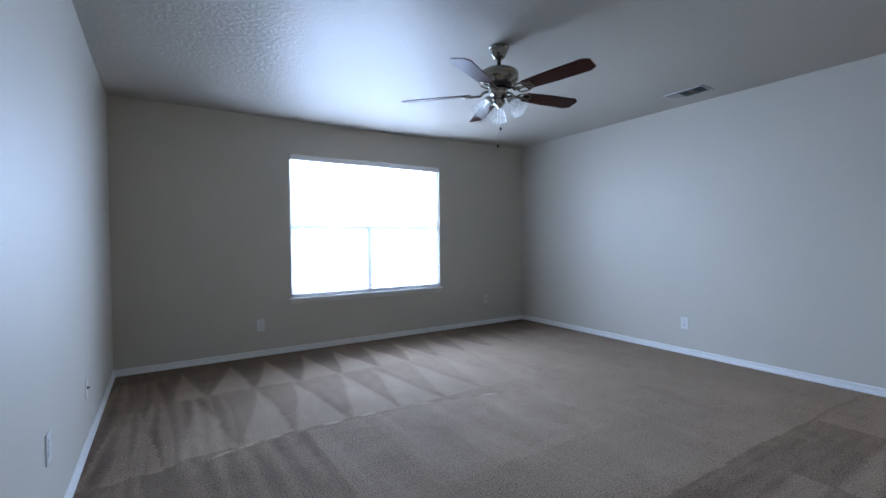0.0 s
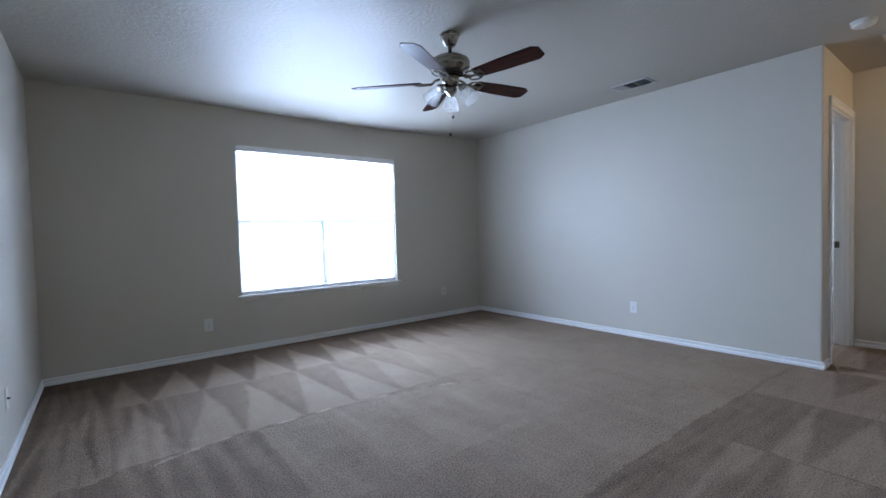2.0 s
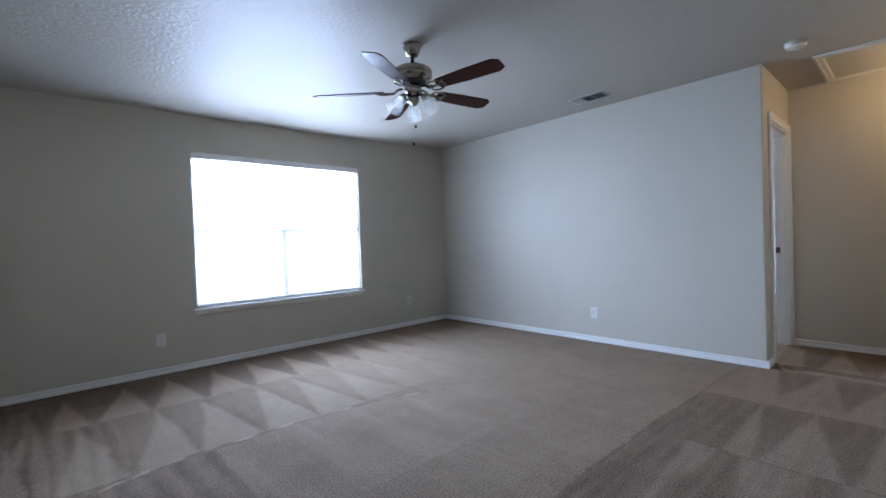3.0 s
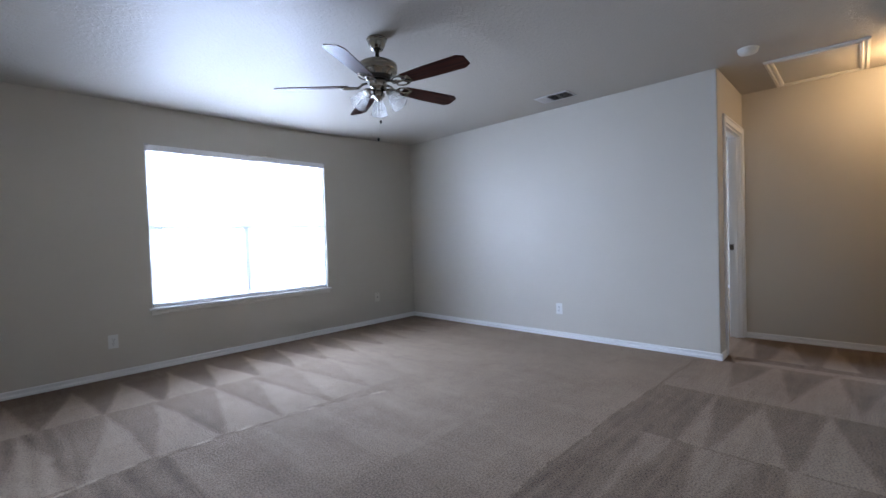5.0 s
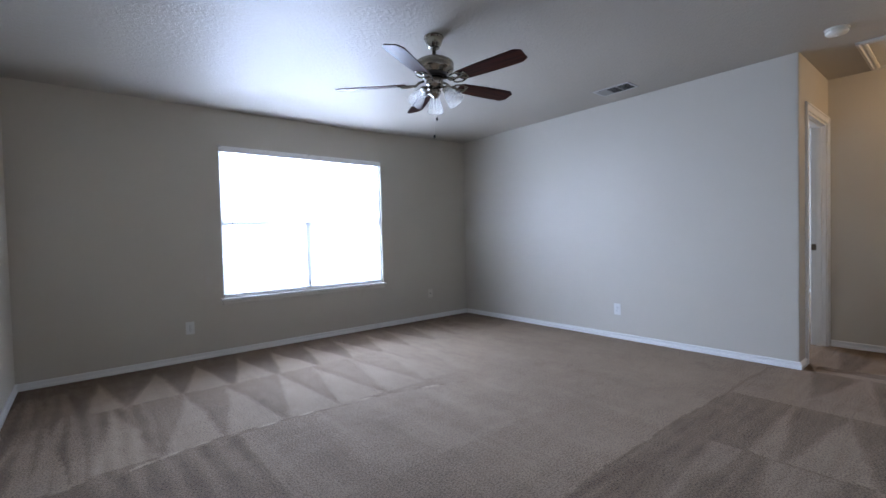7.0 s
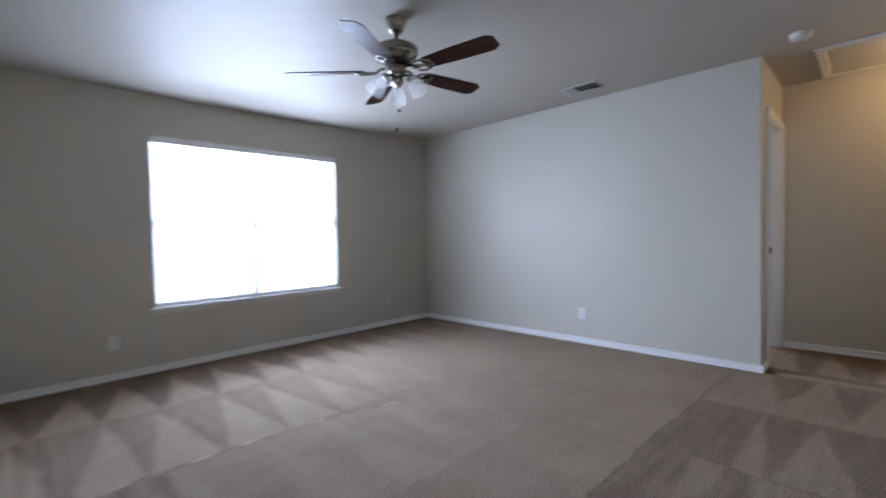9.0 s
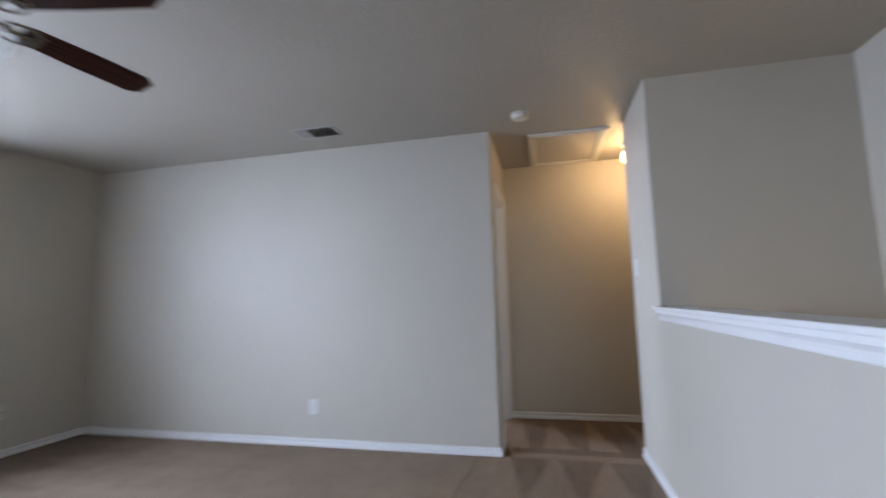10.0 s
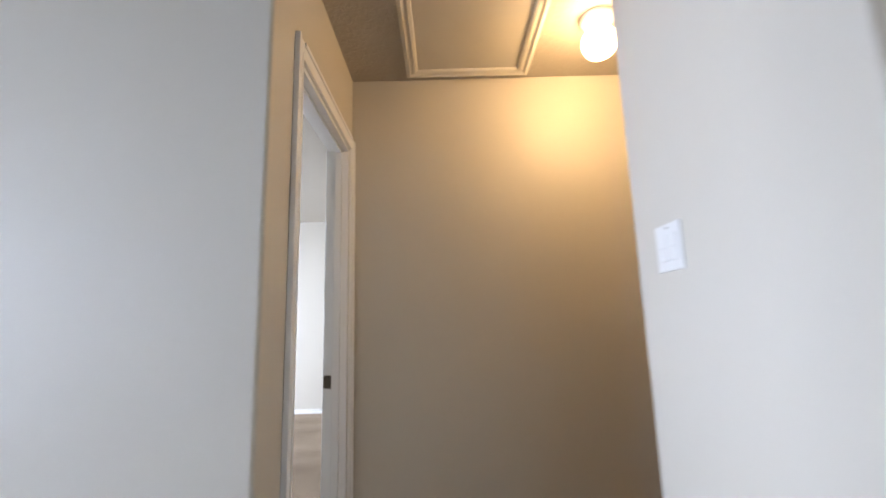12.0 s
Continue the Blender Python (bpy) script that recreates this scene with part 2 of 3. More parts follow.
ROW_1 = [(-0.27, -0.06, -0.21), (-0.05, 0.27, 0.17), (0.29, 0.60, 0.475), (0.635, 0.93, 0.83), (0.97, 1.31, 1.147), (1.34, 1.61, 1.47)]
ROW_1 += [(1.64 + 0.335 * k, 1.94 + 0.335 * k, 1.80 + 0.335 * k + 0.08 * rnd(k, 1)) for k in range(7)]
ROW_2 = [(-0.27, 0.02, -0.148), (0.04, 0.335, 0.275), (0.345, 0.68, 0.55), (0.70, 1.04, 0.94)]
ROW_2 += [(1.05 + 0.35 * k, 1.38 + 0.35 * k, 1.26 + 0.35 * k + 0.08 * rnd(k, 2)) for k in range(8)]
ROW_3 = [(0.36 + 0.37 * k, 0.66 + 0.37 * k, 0.48 + 0.37 * k + 0.1 * rnd(k, 3)) for k in range(6)]


def lean_and_shade(x, y):
    """0 where the pile leans away and looks dark, 1 where it looks light; some shade is put in too."""
    u = x + 0.022 * noise.noise(Vector((x * 2.1, y * 2.1, 0))) + 0.010 * noise.noise(Vector((x * 11, y * 11, 4)))
    v = y + 0.022 * noise.noise(Vector((x * 2.3, y * 1.7, 8))) + 0.008 * noise.noise(Vector((x * 12, y * 12, 6)))
    soft = noise.noise(Vector((x * 0.9, y * 0.9, 7)))
    along = noise.noise(Vector((x * 26, y * 2.2, 2)))          # fibres combed away from the window wall
    across = noise.noise(Vector((x * 2.2, y * 26, 3)))         # fibres combed along the lane
    # darker strip along the window wall: part brushed pile, part shade put in
    if y > YN - 0.12 and x < XR:
        return 0.15 + 0.05 * along
    if y > 0.7 and x > XR:                     # bedroom
        return 0.6 + 0.25 * noise.noise(Vector((x * 3, y * 1.2, 0)))
    # shadow patch beside the wall's end, put into the pile's tone
    if XR < x < 4.22 and y > 0.60 + 0.3 * (x - XR):
        return 0.08
    if x > XE - 0.05 and y < 0.62:             # hall strokes narrow towards its far wall
        s = 0.0
        for a, b, c in ((0.49, 0.66, 0.60), (0.16, 0.41, 0.32), (-0.16, 0.06, 0.005), (-0.55, -0.33, -0.31), (-0.95, -0.7, -0.72), (-1.3, -1.05, -1.1)):
            s = max(s, wedge(v, u, a, b, 4.22, c, XF - 0.06, 0.04))
        return 0.24 + 0.30 * s + 0.10 * across + 0.05 * soft

    def fan(cx, cy, reach):                    # thin strokes that spread from a point by the wall
        d = cy - v
        if d < 0.02 or d > reach:
            return 0.0
        k = (u - cx) / (0.05 + 0.13 * d / reach)
        if abs(k) > 1:
            return 0.0
        return max(0.0, min(1.0, 0.5 + 1.0 * math.sin(k * 6.5 + cx * 20) * (0.3 + 0.7 * d / reach) + 0.2))
    ridge = 2.545 - 0.16 * max(0.0, x - 0.7) ** 2 - 0.35 * max(0.0, 0.36 - x) ** 2
    if u < -0.29 and y > 0.9:
        s = max(fan(-0.37, 3.60, 1.12), fan(-0.52, 3.45, 1.0), fan(-0.60, 4.2, 1.1) * 0.6, fan(-0.45, 4.2, 0.90) * 0.45, fan(-0.50, 2.50, 1.0) * 0.5)
        return (0.15 if v > 2.5 else 0.22) + 0.29 * s + 0.08 * along
    if -0.2 < x < 1.95 and abs(y - ridge) < 0.011:  # pile pushed up where strokes end, its lit crest painted as a light line
        return 0.92 * max(0.32, min(1, 0.55 + 1.3 * noise.noise(Vector((x * 8, 0, 5)))))
    # the ridge's shadow, painted as a thin darker line below it
    if -0.2 < x < 1.1 and abs(y - ridge + 0.022) < 0.009:
        return 0.34 + 0.08 * along
    if v > 3.52:
        s = max(wedge(u, v, a, b, 3.52, c, 4.27, 0.04) for a, b, c in ROW_1)
        fade = 1 - min(1.0, max(0.0, (x - 1.3) / 2.0)) * 0.75
        dim = 0.14 if v > 3.9 else 0.18
        return dim + 0.35 * s * fade + (1 - fade) * 0.26 * (1 - max(0.0, (v - 3.7) / 0.8)) + 0.05 * along
    if v > ridge:
        s = max(wedge(u, v, a, b, 2.53, c, 3.47) for a, b, c in ROW_2)
        edge = max(math.exp(-abs(u - (b + (c - b) * (v - 2.53) / 0.94) - 0.025) / 0.03) for a, b, c in ROW_2)
        fade = 1 - min(1.0, max(0.0, (x - 0.9) / 1.3)) * 0.85
        if x > 0.05:
            streak = 0.05 * along
        else:                                  # streaky first stroke of the second row
            streak = 0.08 * math.sin(u * 70) + 0.04 * along
        return 0.36 + 0.23 * s * fade + (1 - fade) * 0.17 - 0.07 * edge * (1 - s) * fade + streak
    if u < 0.4 and 1.7 < v:
        return 0.30 + 0.10 * math.sin(u * 48 + 2 * soft) * (v - 1.7) / 0.8 + 0.08 * along
    bank = 0.945 - 0.035 * ease(2.4, 3.1, x) - 0.03 * ease(3.1, 3.9, x)
    if v > bank:
        s = max(wedge(u, v, a, b, 1.55, c, 2.6, 0.08) for a, b, c in ROW_3) * (1 - ease(1.7, 2.4, x))
        groove = math.exp(-((x - 2.80 - 0.05 * soft) / 0.07) ** 2) * ease(1.2, 1.6, y)
        groove += 0.6 * math.exp(-((x - 1.95 + 0.1 * soft) / 0.05) ** 2) * ease(1.4, 1.9, y)
        return 0.42 + 0.09 * ease(1.3, 2.4, x) + 0.08 * s + 0.10 * soft - 0.08 * groove + 0.05 * along + 0.03 * across
    if v > bank - 0.035 - 0.12 * (1 - ease(2.2, 3.1, x)):      # dark edge of the walked lane
        return 0.24 + 0.12 * ease(2.6, 3.2, x) + 0.16 * max(-0.5, across) + 0.05 * soft
    if x > 3.10:
        s = max(wedge(v, u, a, b, 4.0, c, d, 0.03) for a, b, c, d in ((0.325, 0.62, 0.51, 3.30), (-0.02, 0.285, 0.18, 3.22), (-0.33, -0.05, -0.16, 3.2)))
        return 0.46 - 0.22 * s + 0.07 * across
    if x > 2.25:
        s = max(wedge(v, u, a, b, 2.25, c, 3.12, 0.03) for a, b, c in ((0.41, 0.555, 0.54), (0.09, 0.39, 0.29), (-0.25, 0.06, -0.03)))
        return 0.27 + 0.24 * s + 0.09 * across
    if x > 1.40:
        s = max(wedge(v, u, a, b, 2.24, c, 1.42, 0.03) for a, b, c in ((0.56, 0.72, 0.65), (0.20, 0.46, 0.33), (-0.15, 0.10, -0.02)))
        return 0.28 + 0.19 * s + 0.12 * across
    for x0, x1, y0 in ((0.5, 1.40, 0.3), (-0.8, 0.5, 0.2)):
        if x0 < x <= x1:
            s = max(wedge(v, u, y0 + 0.315 * k - 0.14, y0 + 0.315 * k + 0.14, x0, y0 + 0.315 * k, x1, 0.03) for k in range(-2, 3))
            return 0.28 + 0.15 * s + 0.10 * across
    return 0.32 + 0.08 * along


def carpet_floor(name, x0, x1, y0, y1, step, label):
    nx, ny = max(2, round((x1 - x0) / step)), max(2, round((y1 - y0) / step))
    xs, ys = np.linspace(x0, x1, nx + 1), np.linspace(y0, y1, ny + 1)
    vs = [(float(x), float(y), 0.0) for y in ys for x in xs]
    fs = [(j * (nx + 1) + i, j * (nx + 1) + i + 1, (j + 1) * (nx + 1) + i + 1, (j + 1) * (nx + 1) + i) for j in range(ny) for i in range(nx)]
    me = bpy.data.meshes.new(name)
    n = len(vs)
    me.from_pydata(vs, [], fs)
    at = me.attributes.new("pile_lean_and_shade", "FLOAT", "POINT")
    at.data.foreach_set("value", [lean_and_shade(v[0], v[1]) for v in vs])
    me.materials.append(CARPET)
    return tagged(new(name, me), label, "floor", kind="structure")


carpet_floor("floor", XL, XF, YP, YN, 0.013, "beige cut-pile carpet with fresh vacuum strokes")
FL = "beige cut-pile carpet"
carpet_floor("floor", XL, XS, YS, YP, 0.05, FL)
carpet_floor("floor", XE, XF, -2.5, YP, 0.03, FL)
carpet_floor("floor", XF, XB, YD + TD, YN, 0.03, FL)
setting("floor", box(XL - T, XB + T, YP - T, YN + T, -0.3, -0.004), WALL, "floor slab under the carpet", "floor")
setting("floor", box(XL - T, XS - T, YS - T, YP - T, -0.3, -0.004), WALL, "floor slab under the carpet", "floor")
setting("floor", box(XE, XF + T, -2.5 - T, YP - T, -0.3, -0.004), WALL, "floor slab under the carpet", "floor")
setting("floor", box(XS, XP, YS, YP - T, -2.8, -2.7), CARPET, "carpeted floor at the foot of the stairwell", "floor")

# ---- walls ----
def rounded(bm, corners, radius):
    """Rounds the upright edges that stand at the corners."""
    es = [e for e in bm.edges if all(any(abs(v.co.x - x) + abs(v.co.y - y) < 1e-4 for x, y in corners) for v in e.verts) and abs(e.verts[0].co.z - e.verts[1].co.z) > 0.5]
    bmesh.ops.bevel(bm, geom=es, offset=radius, segments=4, affect="EDGES", profile=0.5)
    return bm


WL = "greige painted drywall"
bm = box(XL - T, WX0, YN, YN + T, 0, H)
box(WX1, XR + T, YN, YN + T, 0, H, bm)
box(WX0, WX1, YN, YN + T, 0, WZ0, bm)
box(WX0, WX1, YN, YN + T, WZ1, H, bm)
setting("wall_north", bm, WALL, WL + " wall around the window", "wall")
setting("wall_west", box(XL - T, XL, YS - T, YN, 0, H), WALL, WL + " wall with two outlets", "wall")
setting("wall_east", rounded(box(XR, XR + T, YD, YN, 0, H), [(XR, YD)], 0.012), WALL, WL + " wall ending in a rounded corner by the hall", "wall")
# the low opening is unseen, added to let the stairwell's fill lamp in
bm = box(XL, XP + 0.002, YS - T, YS, -0.35, H)
box(XL, 1.35, YS - T, YS, -2.7, -0.35, bm)
box(3.15, XP + 0.002, YS - T, YS, -2.7, -0.35, bm)
box(1.35, 3.15, YS - T, YS, -2.7, -2.5, bm)
setting("wall_south", bm, WALL, WL + " wall on the far side of the stairwell", "wall")
DX0, DX1, DZ = 4.235, 4.985, 2.035
bm = box(XR + T, DX0, YD, YD + TD, 0, H)
box(DX1, XF + T, YD, YD + TD, 0, H, bm)
box(DX0, DX1, YD, YD + TD, DZ, H, bm)
setting("wall_hall_door", bm, WALL, WL + " wall with the bedroom doorway", "wall")
setting("wall_hall_east", box(XF, XF + T, -2.5, YD, 0, H), WALL, WL + " wall at the end of the hall", "wall")
setting("wall_hall_south", box(XE, XF + T, -2.5 - T, -2.5, 0, H), WALL, WL + " wall closing the hall", "wall")
setting("wall_pier", rounded(box(XP, XE, -2.5, YP, -0.3, H), [(XP, YP), (XE, YP)], 0.007), WALL, WL + " between the stairwell and the hall, with rounded corners", "wall")
setting("wall_stair_low", box(XP - 0.002, XP + 0.1, YS, YP - T, -2.7, -0.28), WALL, WL + " of the stairwell below floor level", "wall")
CAPZ = 1.072
setting("half_wall", box(XS, XP + 0.02, YP - T, YP - 0.0006, -2.7, CAPZ - 0.02), WALL, WL + " half wall along the open stairwell", "wall")
setting("half_wall", box(XS - T, XS, YS, YP - 0.003, -2.7, CAPZ - 0.02), WALL, WL + " half wall across the end of the stairwell", "wall")

# bedroom beyond the door
HB = 2.70
setting("wall_bedroom_south", box(XF + T, XB, YD, YD + TD, 0, HB), WALL, WL + " bedroom wall", "wall")
setting("wall_bedroom_east", box(XB, XB + T, YD, YN, 0, HB), WALL, WL + " bedroom wall", "wall")
bm = box(XR + T, 6.5, YN, YN + T, 0, HB)
box(8.3, XB + T, YN, YN + T, 0, HB, bm)
box(6.5, 8.3, YN, YN + T, 0, 0.6, bm)
box(6.5, 8.3, YN, YN + T, 2.05, HB, bm)
setting("wall_bedroom_north", bm, WALL, WL + " bedroom wall around a window opening", "wall")

# ---- ceiling ----
def view_bend(x, y):
    """Bends the ceiling down towards the window wall to fit the camera's view, least by the blank wall."""
    return 0.046 * (1 - 0.8 * ease(2.0, 3.9, x)) * ease(2.5, 3.9, y) * (1 - 0.8 * ease(3.4, 3.9, x) * (1 - ease(3.6, 4.2, y)))


bm = bmesh.new()
xs, ys = [XL - T + (XR + 2 * T - XL) * k / 40 for k in range(41)], [-2.7] + [2.5 + (YN + T - 2.5) * k / 24 for k in range(25)]
grid = [[bm.verts.new((x, y, H - view_bend(x, y))) for x in xs] for y in ys]
for r0, r1 in zip(grid, grid[1:]):
    for k in range(40):
        bm.faces.new((r0[k], r0[k + 1], r1[k + 1], r1[k]))
edges = [grid[0], [r[-1] for r in grid], grid[-1][::-1], [r[0] for r in grid][::-1]]
loop = [v for e in edges for v in e[:-1]]
top = [bm.verts.new((v.co.x, v.co.y, H + 0.35)) for v in loop]
for k in range(len(loop)):
    bm.faces.new((loop[k], top[k], top[(k + 1) % len(loop)], loop[(k + 1) % len(loop)]))
bm.faces.new(top)
box(XR + T, XF + T, -2.7, YD + TD, H, H + 0.35, bm)
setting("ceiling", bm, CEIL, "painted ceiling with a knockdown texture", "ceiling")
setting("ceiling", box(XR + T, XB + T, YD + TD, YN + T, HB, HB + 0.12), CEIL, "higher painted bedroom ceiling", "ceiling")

# ---- baseboards ----
BASE = [(0, 0), (0.014, 0), (0.014, 0.017), (0.010, 0.022), (0.001, 0.024), (0.001, 0.038), (0.012, 0.042), (0.013, 0.051), (0.008, 0.057), (0, 0.058)]


def baseboard(p, q, out):
    return setting("baseboard", sweep(BASE, (*p, 0), (*q, 0), (*out, 0)), TRIM, "white painted wooden baseboard with a stepped profile", "baseboard")


baseboard((XL, YN), (XR, YN), (0, -1))
baseboard((XL, YS), (XL, YN - 0.014), (1, 0))
baseboard((XR, YD - 0.014), (XR, YN - 0.014), (-1, 0))
baseboard((XR, YD), (4.173, YD), (0, -1))
baseboard((XF, -2.5), (XF, YD - 0.02), (-1, 0))
baseboard((XS, YP), (XE + 0.014, YP), (0, 1))
baseboard((XE, -2.5), (XE, YP), (1, 0))
baseboard((XB, YD + TD), (XB, YN), (-1, 0))

# ---- cap of the half wall ----
cap = thing("half_wall_cap", "white painted wooden cap with a moulded edge on the half wall", "railing cap", kind="structure")
part("cap_board", box(XS - T - 0.03, XP + 0.035, YP - T - 0.035, YP + 0.033, CAPZ - 0.020, CAPZ, bevel=0.006, seg=3), TRIM, cap)
CROWN = [(0, 0), (0.007, 0), (0.009, 0.004), (0.010, 0.016), (0.013, 0.028), (0.019, 0.038), (0.024, 0.042), (0.024, 0.060), (0, 0.060)]
part("moulding", sweep(CROWN, (XS - T, YP - 0.003, CAPZ - 0.08), (XP + 0.02, YP - 0.003, CAPZ - 0.08), (0, 1, 0)), TRIM, cap)
part("moulding", sweep(CROWN, (XS - T, YP - T, CAPZ - 0.08), (XP - 0.001, YP - T, CAPZ - 0.08), (0, -1, 0)), TRIM, cap)

# ---- window ----
win = thing("window_1", "white vinyl double-hung window pair behind closed blinds", "window", kind="structure")
FY0, FY1 = YN + 0.040, YN + 0.092
MX = 1.672
bm = box(WX0, WX0 + 0.03, FY0, FY1, WZ0, WZ1, bevel=0.003)
box(WX1 - 0.03, WX1, FY0, FY1, WZ0, WZ1, bm, 0.003)
box(WX0 + 0.03, WX1 - 0.03, FY0, FY1, WZ0, WZ0 + 0.05, bm, 0.003)
box(WX0 + 0.03, WX1 - 0.03, FY0, FY1, WZ1 - 0.05, WZ1, bm, 0.003)
part("window_frame", bm, VINYL, win)
part("mullion", box(MX - 0.028, MX + 0.028, FY0, FY1, WZ0 + 0.05, 1.275, bevel=0.003), VINYL, win)
part("meeting_rail", box(WX0 + 0.03, WX1 - 0.03, FY0 + 0.002, FY1 - 0.002, 1.275, 1.315, bevel=0.003), VINYL, win)
pane = part("pane", box(WX0 + 0.03, WX1 - 0.03, YN + 0.064, YN + 0.068, 1.315, WZ1 - 0.05), GLASS, win)
pane.visible_shadow = False
for a, c in ((WX0 + 0.03, MX - 0.028), (MX + 0.028, WX1 - 0.03)):
    pane = part("pane", box(a, c, YN + 0.064, YN + 0.068, WZ0 + 0.05, 1.275), GLASS, win)
    pane.visible_shadow = False
bm = box(WX0 - 0.03, WX1 + 0.03, YN - 0.030, YN, WZ0 - 0.018, WZ0, bevel=0.005)
box(WX0, WX1, YN, FY0, WZ0 - 0.018, WZ0 + 0.002, bm)
part("window_sill", bm, TRIM, win)
part("apron", sweep([(0, 0), (0.010, 0), (0.013, 0.01), (0.013, 0.035), (0.009, 0.045), (0, 0.045)], (WX0 - 0.012, YN, WZ0 - 0.063), (WX1 + 0.012, YN, WZ0 - 0.063), (0, -1, 0)), OFF_WHITE, win)

bl = thing("window_blind", "closed white mini blind hanging in the window recess, glowing with daylight", "blind", at=(0, YN + 0.02, 0))
rail = part("headrail", box(WX0 + 0.004, WX1 - 0.004, -0.034, 0.02, WZ1 - 0.060, WZ1 - 0.001, bevel=0.003), VINYL, bl)
for x in (WX0 - 0.004, 1.68, WX1 - 0.022):
    part("bracket", box(x, x + 0.03, -0.037, -0.010, WZ1 - 0.012, WZ1 + 0.005, bevel=0.001), VENT, bl, "grey steel headrail bracket")
part("bottom_rail", box(WX0 + 0.01, WX1 - 0.01, -0.008, 0.014, WZ0 + 0.004, WZ0 + 0.034, bevel=0.003), VINYL, bl)
slat = bmesh.new()
w, dz = 0.0125, 0.0208
xs = (WX0 + 0.008, WX1 - 0.008)
col = []
for j in range(5):
    s = (j - 2) / 2
    a = radians(68)
    off = 0.0016 * (1 - s * s)
    col.append([slat.verts.new((x, w * s * math.cos(a) - off * math.sin(a), w * s * math.sin(a) + off * math.cos(a))) for x in xs])
for a, c in zip(col, col[1:]):
    slat.faces.new((a[0], a[1], c[1], c[0]))
first = part("slat", slat, BLIND, bl, smooth=True)
z = WZ0 + 0.042
first.location = (0, 0.004, z)
while z < WZ1 - 0.05:
    z += dz
    o = new("slat", first.data)
    o.parent, o.location = bl, (0, 0.004, z)
for x in (WX0 + 0.14, 1.25, 2.1, WX1 - 0.14):
    part("ladder_cord", tube([(x, -0.012, WZ0 + 0.02), (x, -0.012, WZ1 - 0.03)], 0.0012, 5), VINYL, bl)
wand = part("lift_cord", tube([(WX0 + 0.11, -0.018, 1.31), (WX0 + 0.105, -0.014, WZ1 - 0.04)], 0.0012, 6), VINYL, bl)
part("tassel", lathe([(0, 1.318), (0.004, 1.316), (0.008, 1.285), (0.006, 1.280), (0, 1.280)], 10, Matrix.Translation((WX0 + 0.11, -0.018, 0))), VENT, wand, "grey cord tassel")

# ---- door opening ----
door = thing("doorway_1", "white painted door frame, the door standing open out of sight", "door frame", kind="structure")
CW = 0.062
CAS = [(0, 0), (0.010, 0), (0.016, 0.010), (0.016, 0.030), (0.012, 0.040), (0.009, 0.058), (0.004, 0.062), (0, 0.062)]


def casing(y, side, parent):
    """Stepped flat casing round the opening on one face of the wall."""
    for x0, x1 in ((DX0 - CW, DX0), (DX1, DX1 + CW)):
        b = box(x0, x1, min(y, y + side * 0.012), max(y, y + side * 0.012), 0.007, DZ + CW, bevel=0.003)
        inner = (x1 - 0.02, x1 - 0.008) if x1 == DX0 else (x0 + 0.008, x0 + 0.02)
        outer = (x0, x0 + 0.016) if x1 == DX0 else (x1 - 0.016, x1)
        box(*outer, min(y, y + side * 0.018), max(y, y + side * 0.018), 0.007, DZ + CW, b, 0.003)
        box(*inner, min(y, y + side * 0.015), max(y, y + side * 0.015), 0, DZ + 0.014, b, 0.002)
        part("casing", b, TRIM, parent)
    b = box(DX0, DX1, min(y, y + side * 0.012), max(y, y + side * 0.012), DZ, DZ + CW, bevel=0.003)
    box(DX0, DX1, min(y, y + side * 0.018), max(y, y + side * 0.018), DZ + CW - 0.016, DZ + CW, b, 0.003)
    part("casing", b, TRIM, parent)


casing(YD, -1, door)
casing(YD + TD, 1, door)
bm = box(DX0, DX0 + 0.018, YD + 0.001, YD + TD - 0.001, 0.007, DZ)
box(DX1 - 0.018, DX1, YD + 0.001, YD + TD - 0.001, 0.007, DZ, bm)
box(DX0 + 0.018, DX1 - 0.018, YD + 0.001, YD + TD - 0.001, DZ - 0.018, DZ, bm)
part("jamb", bm, TRIM, door)
bm = box(DX0 + 0.018, DX0 + 0.029, YD + 0.032, YD + 0.064, 0, DZ - 0.018, bevel=0.002)
box(DX1 - 0.029, DX1 - 0.018, YD + 0.032, YD + 0.064, 0, DZ - 0.018, bm, 0.002)
box(DX0 + 0.029, DX1 - 0.029, YD + 0.032, YD + 0.064, DZ - 0.029, DZ - 0.018, bm, 0.002)
part("stop", bm, TRIM, door)
bm = box(DX1 - 0.0205, DX1 - 0.018, YD + 0.070, YD + TD + 0.002, 0.888, 0.946, bevel=0.001)
box(DX1 - 0.026, DX1 - 0.016, YD + TD + 0.001, YD + TD + 0.004, 0.893, 0.941, bm, 0.001)
part("strike_plate", bm, BRONZE, door, "dark bronze strike plate")

# ---- attic hatch ----
hatch = thing("attic_hatch", "painted attic access panel with a white moulded frame", "attic hatch")
HX0, HX1, HY0, HY1 = 4.155, 5.005, -0.225, 0.398
part("panel", box(HX0 + 0.055, HX1 - 0.055, HY0 + 0.055, HY1 - 0.055, H - 0.004, H + 0.01), WALL, hatch)


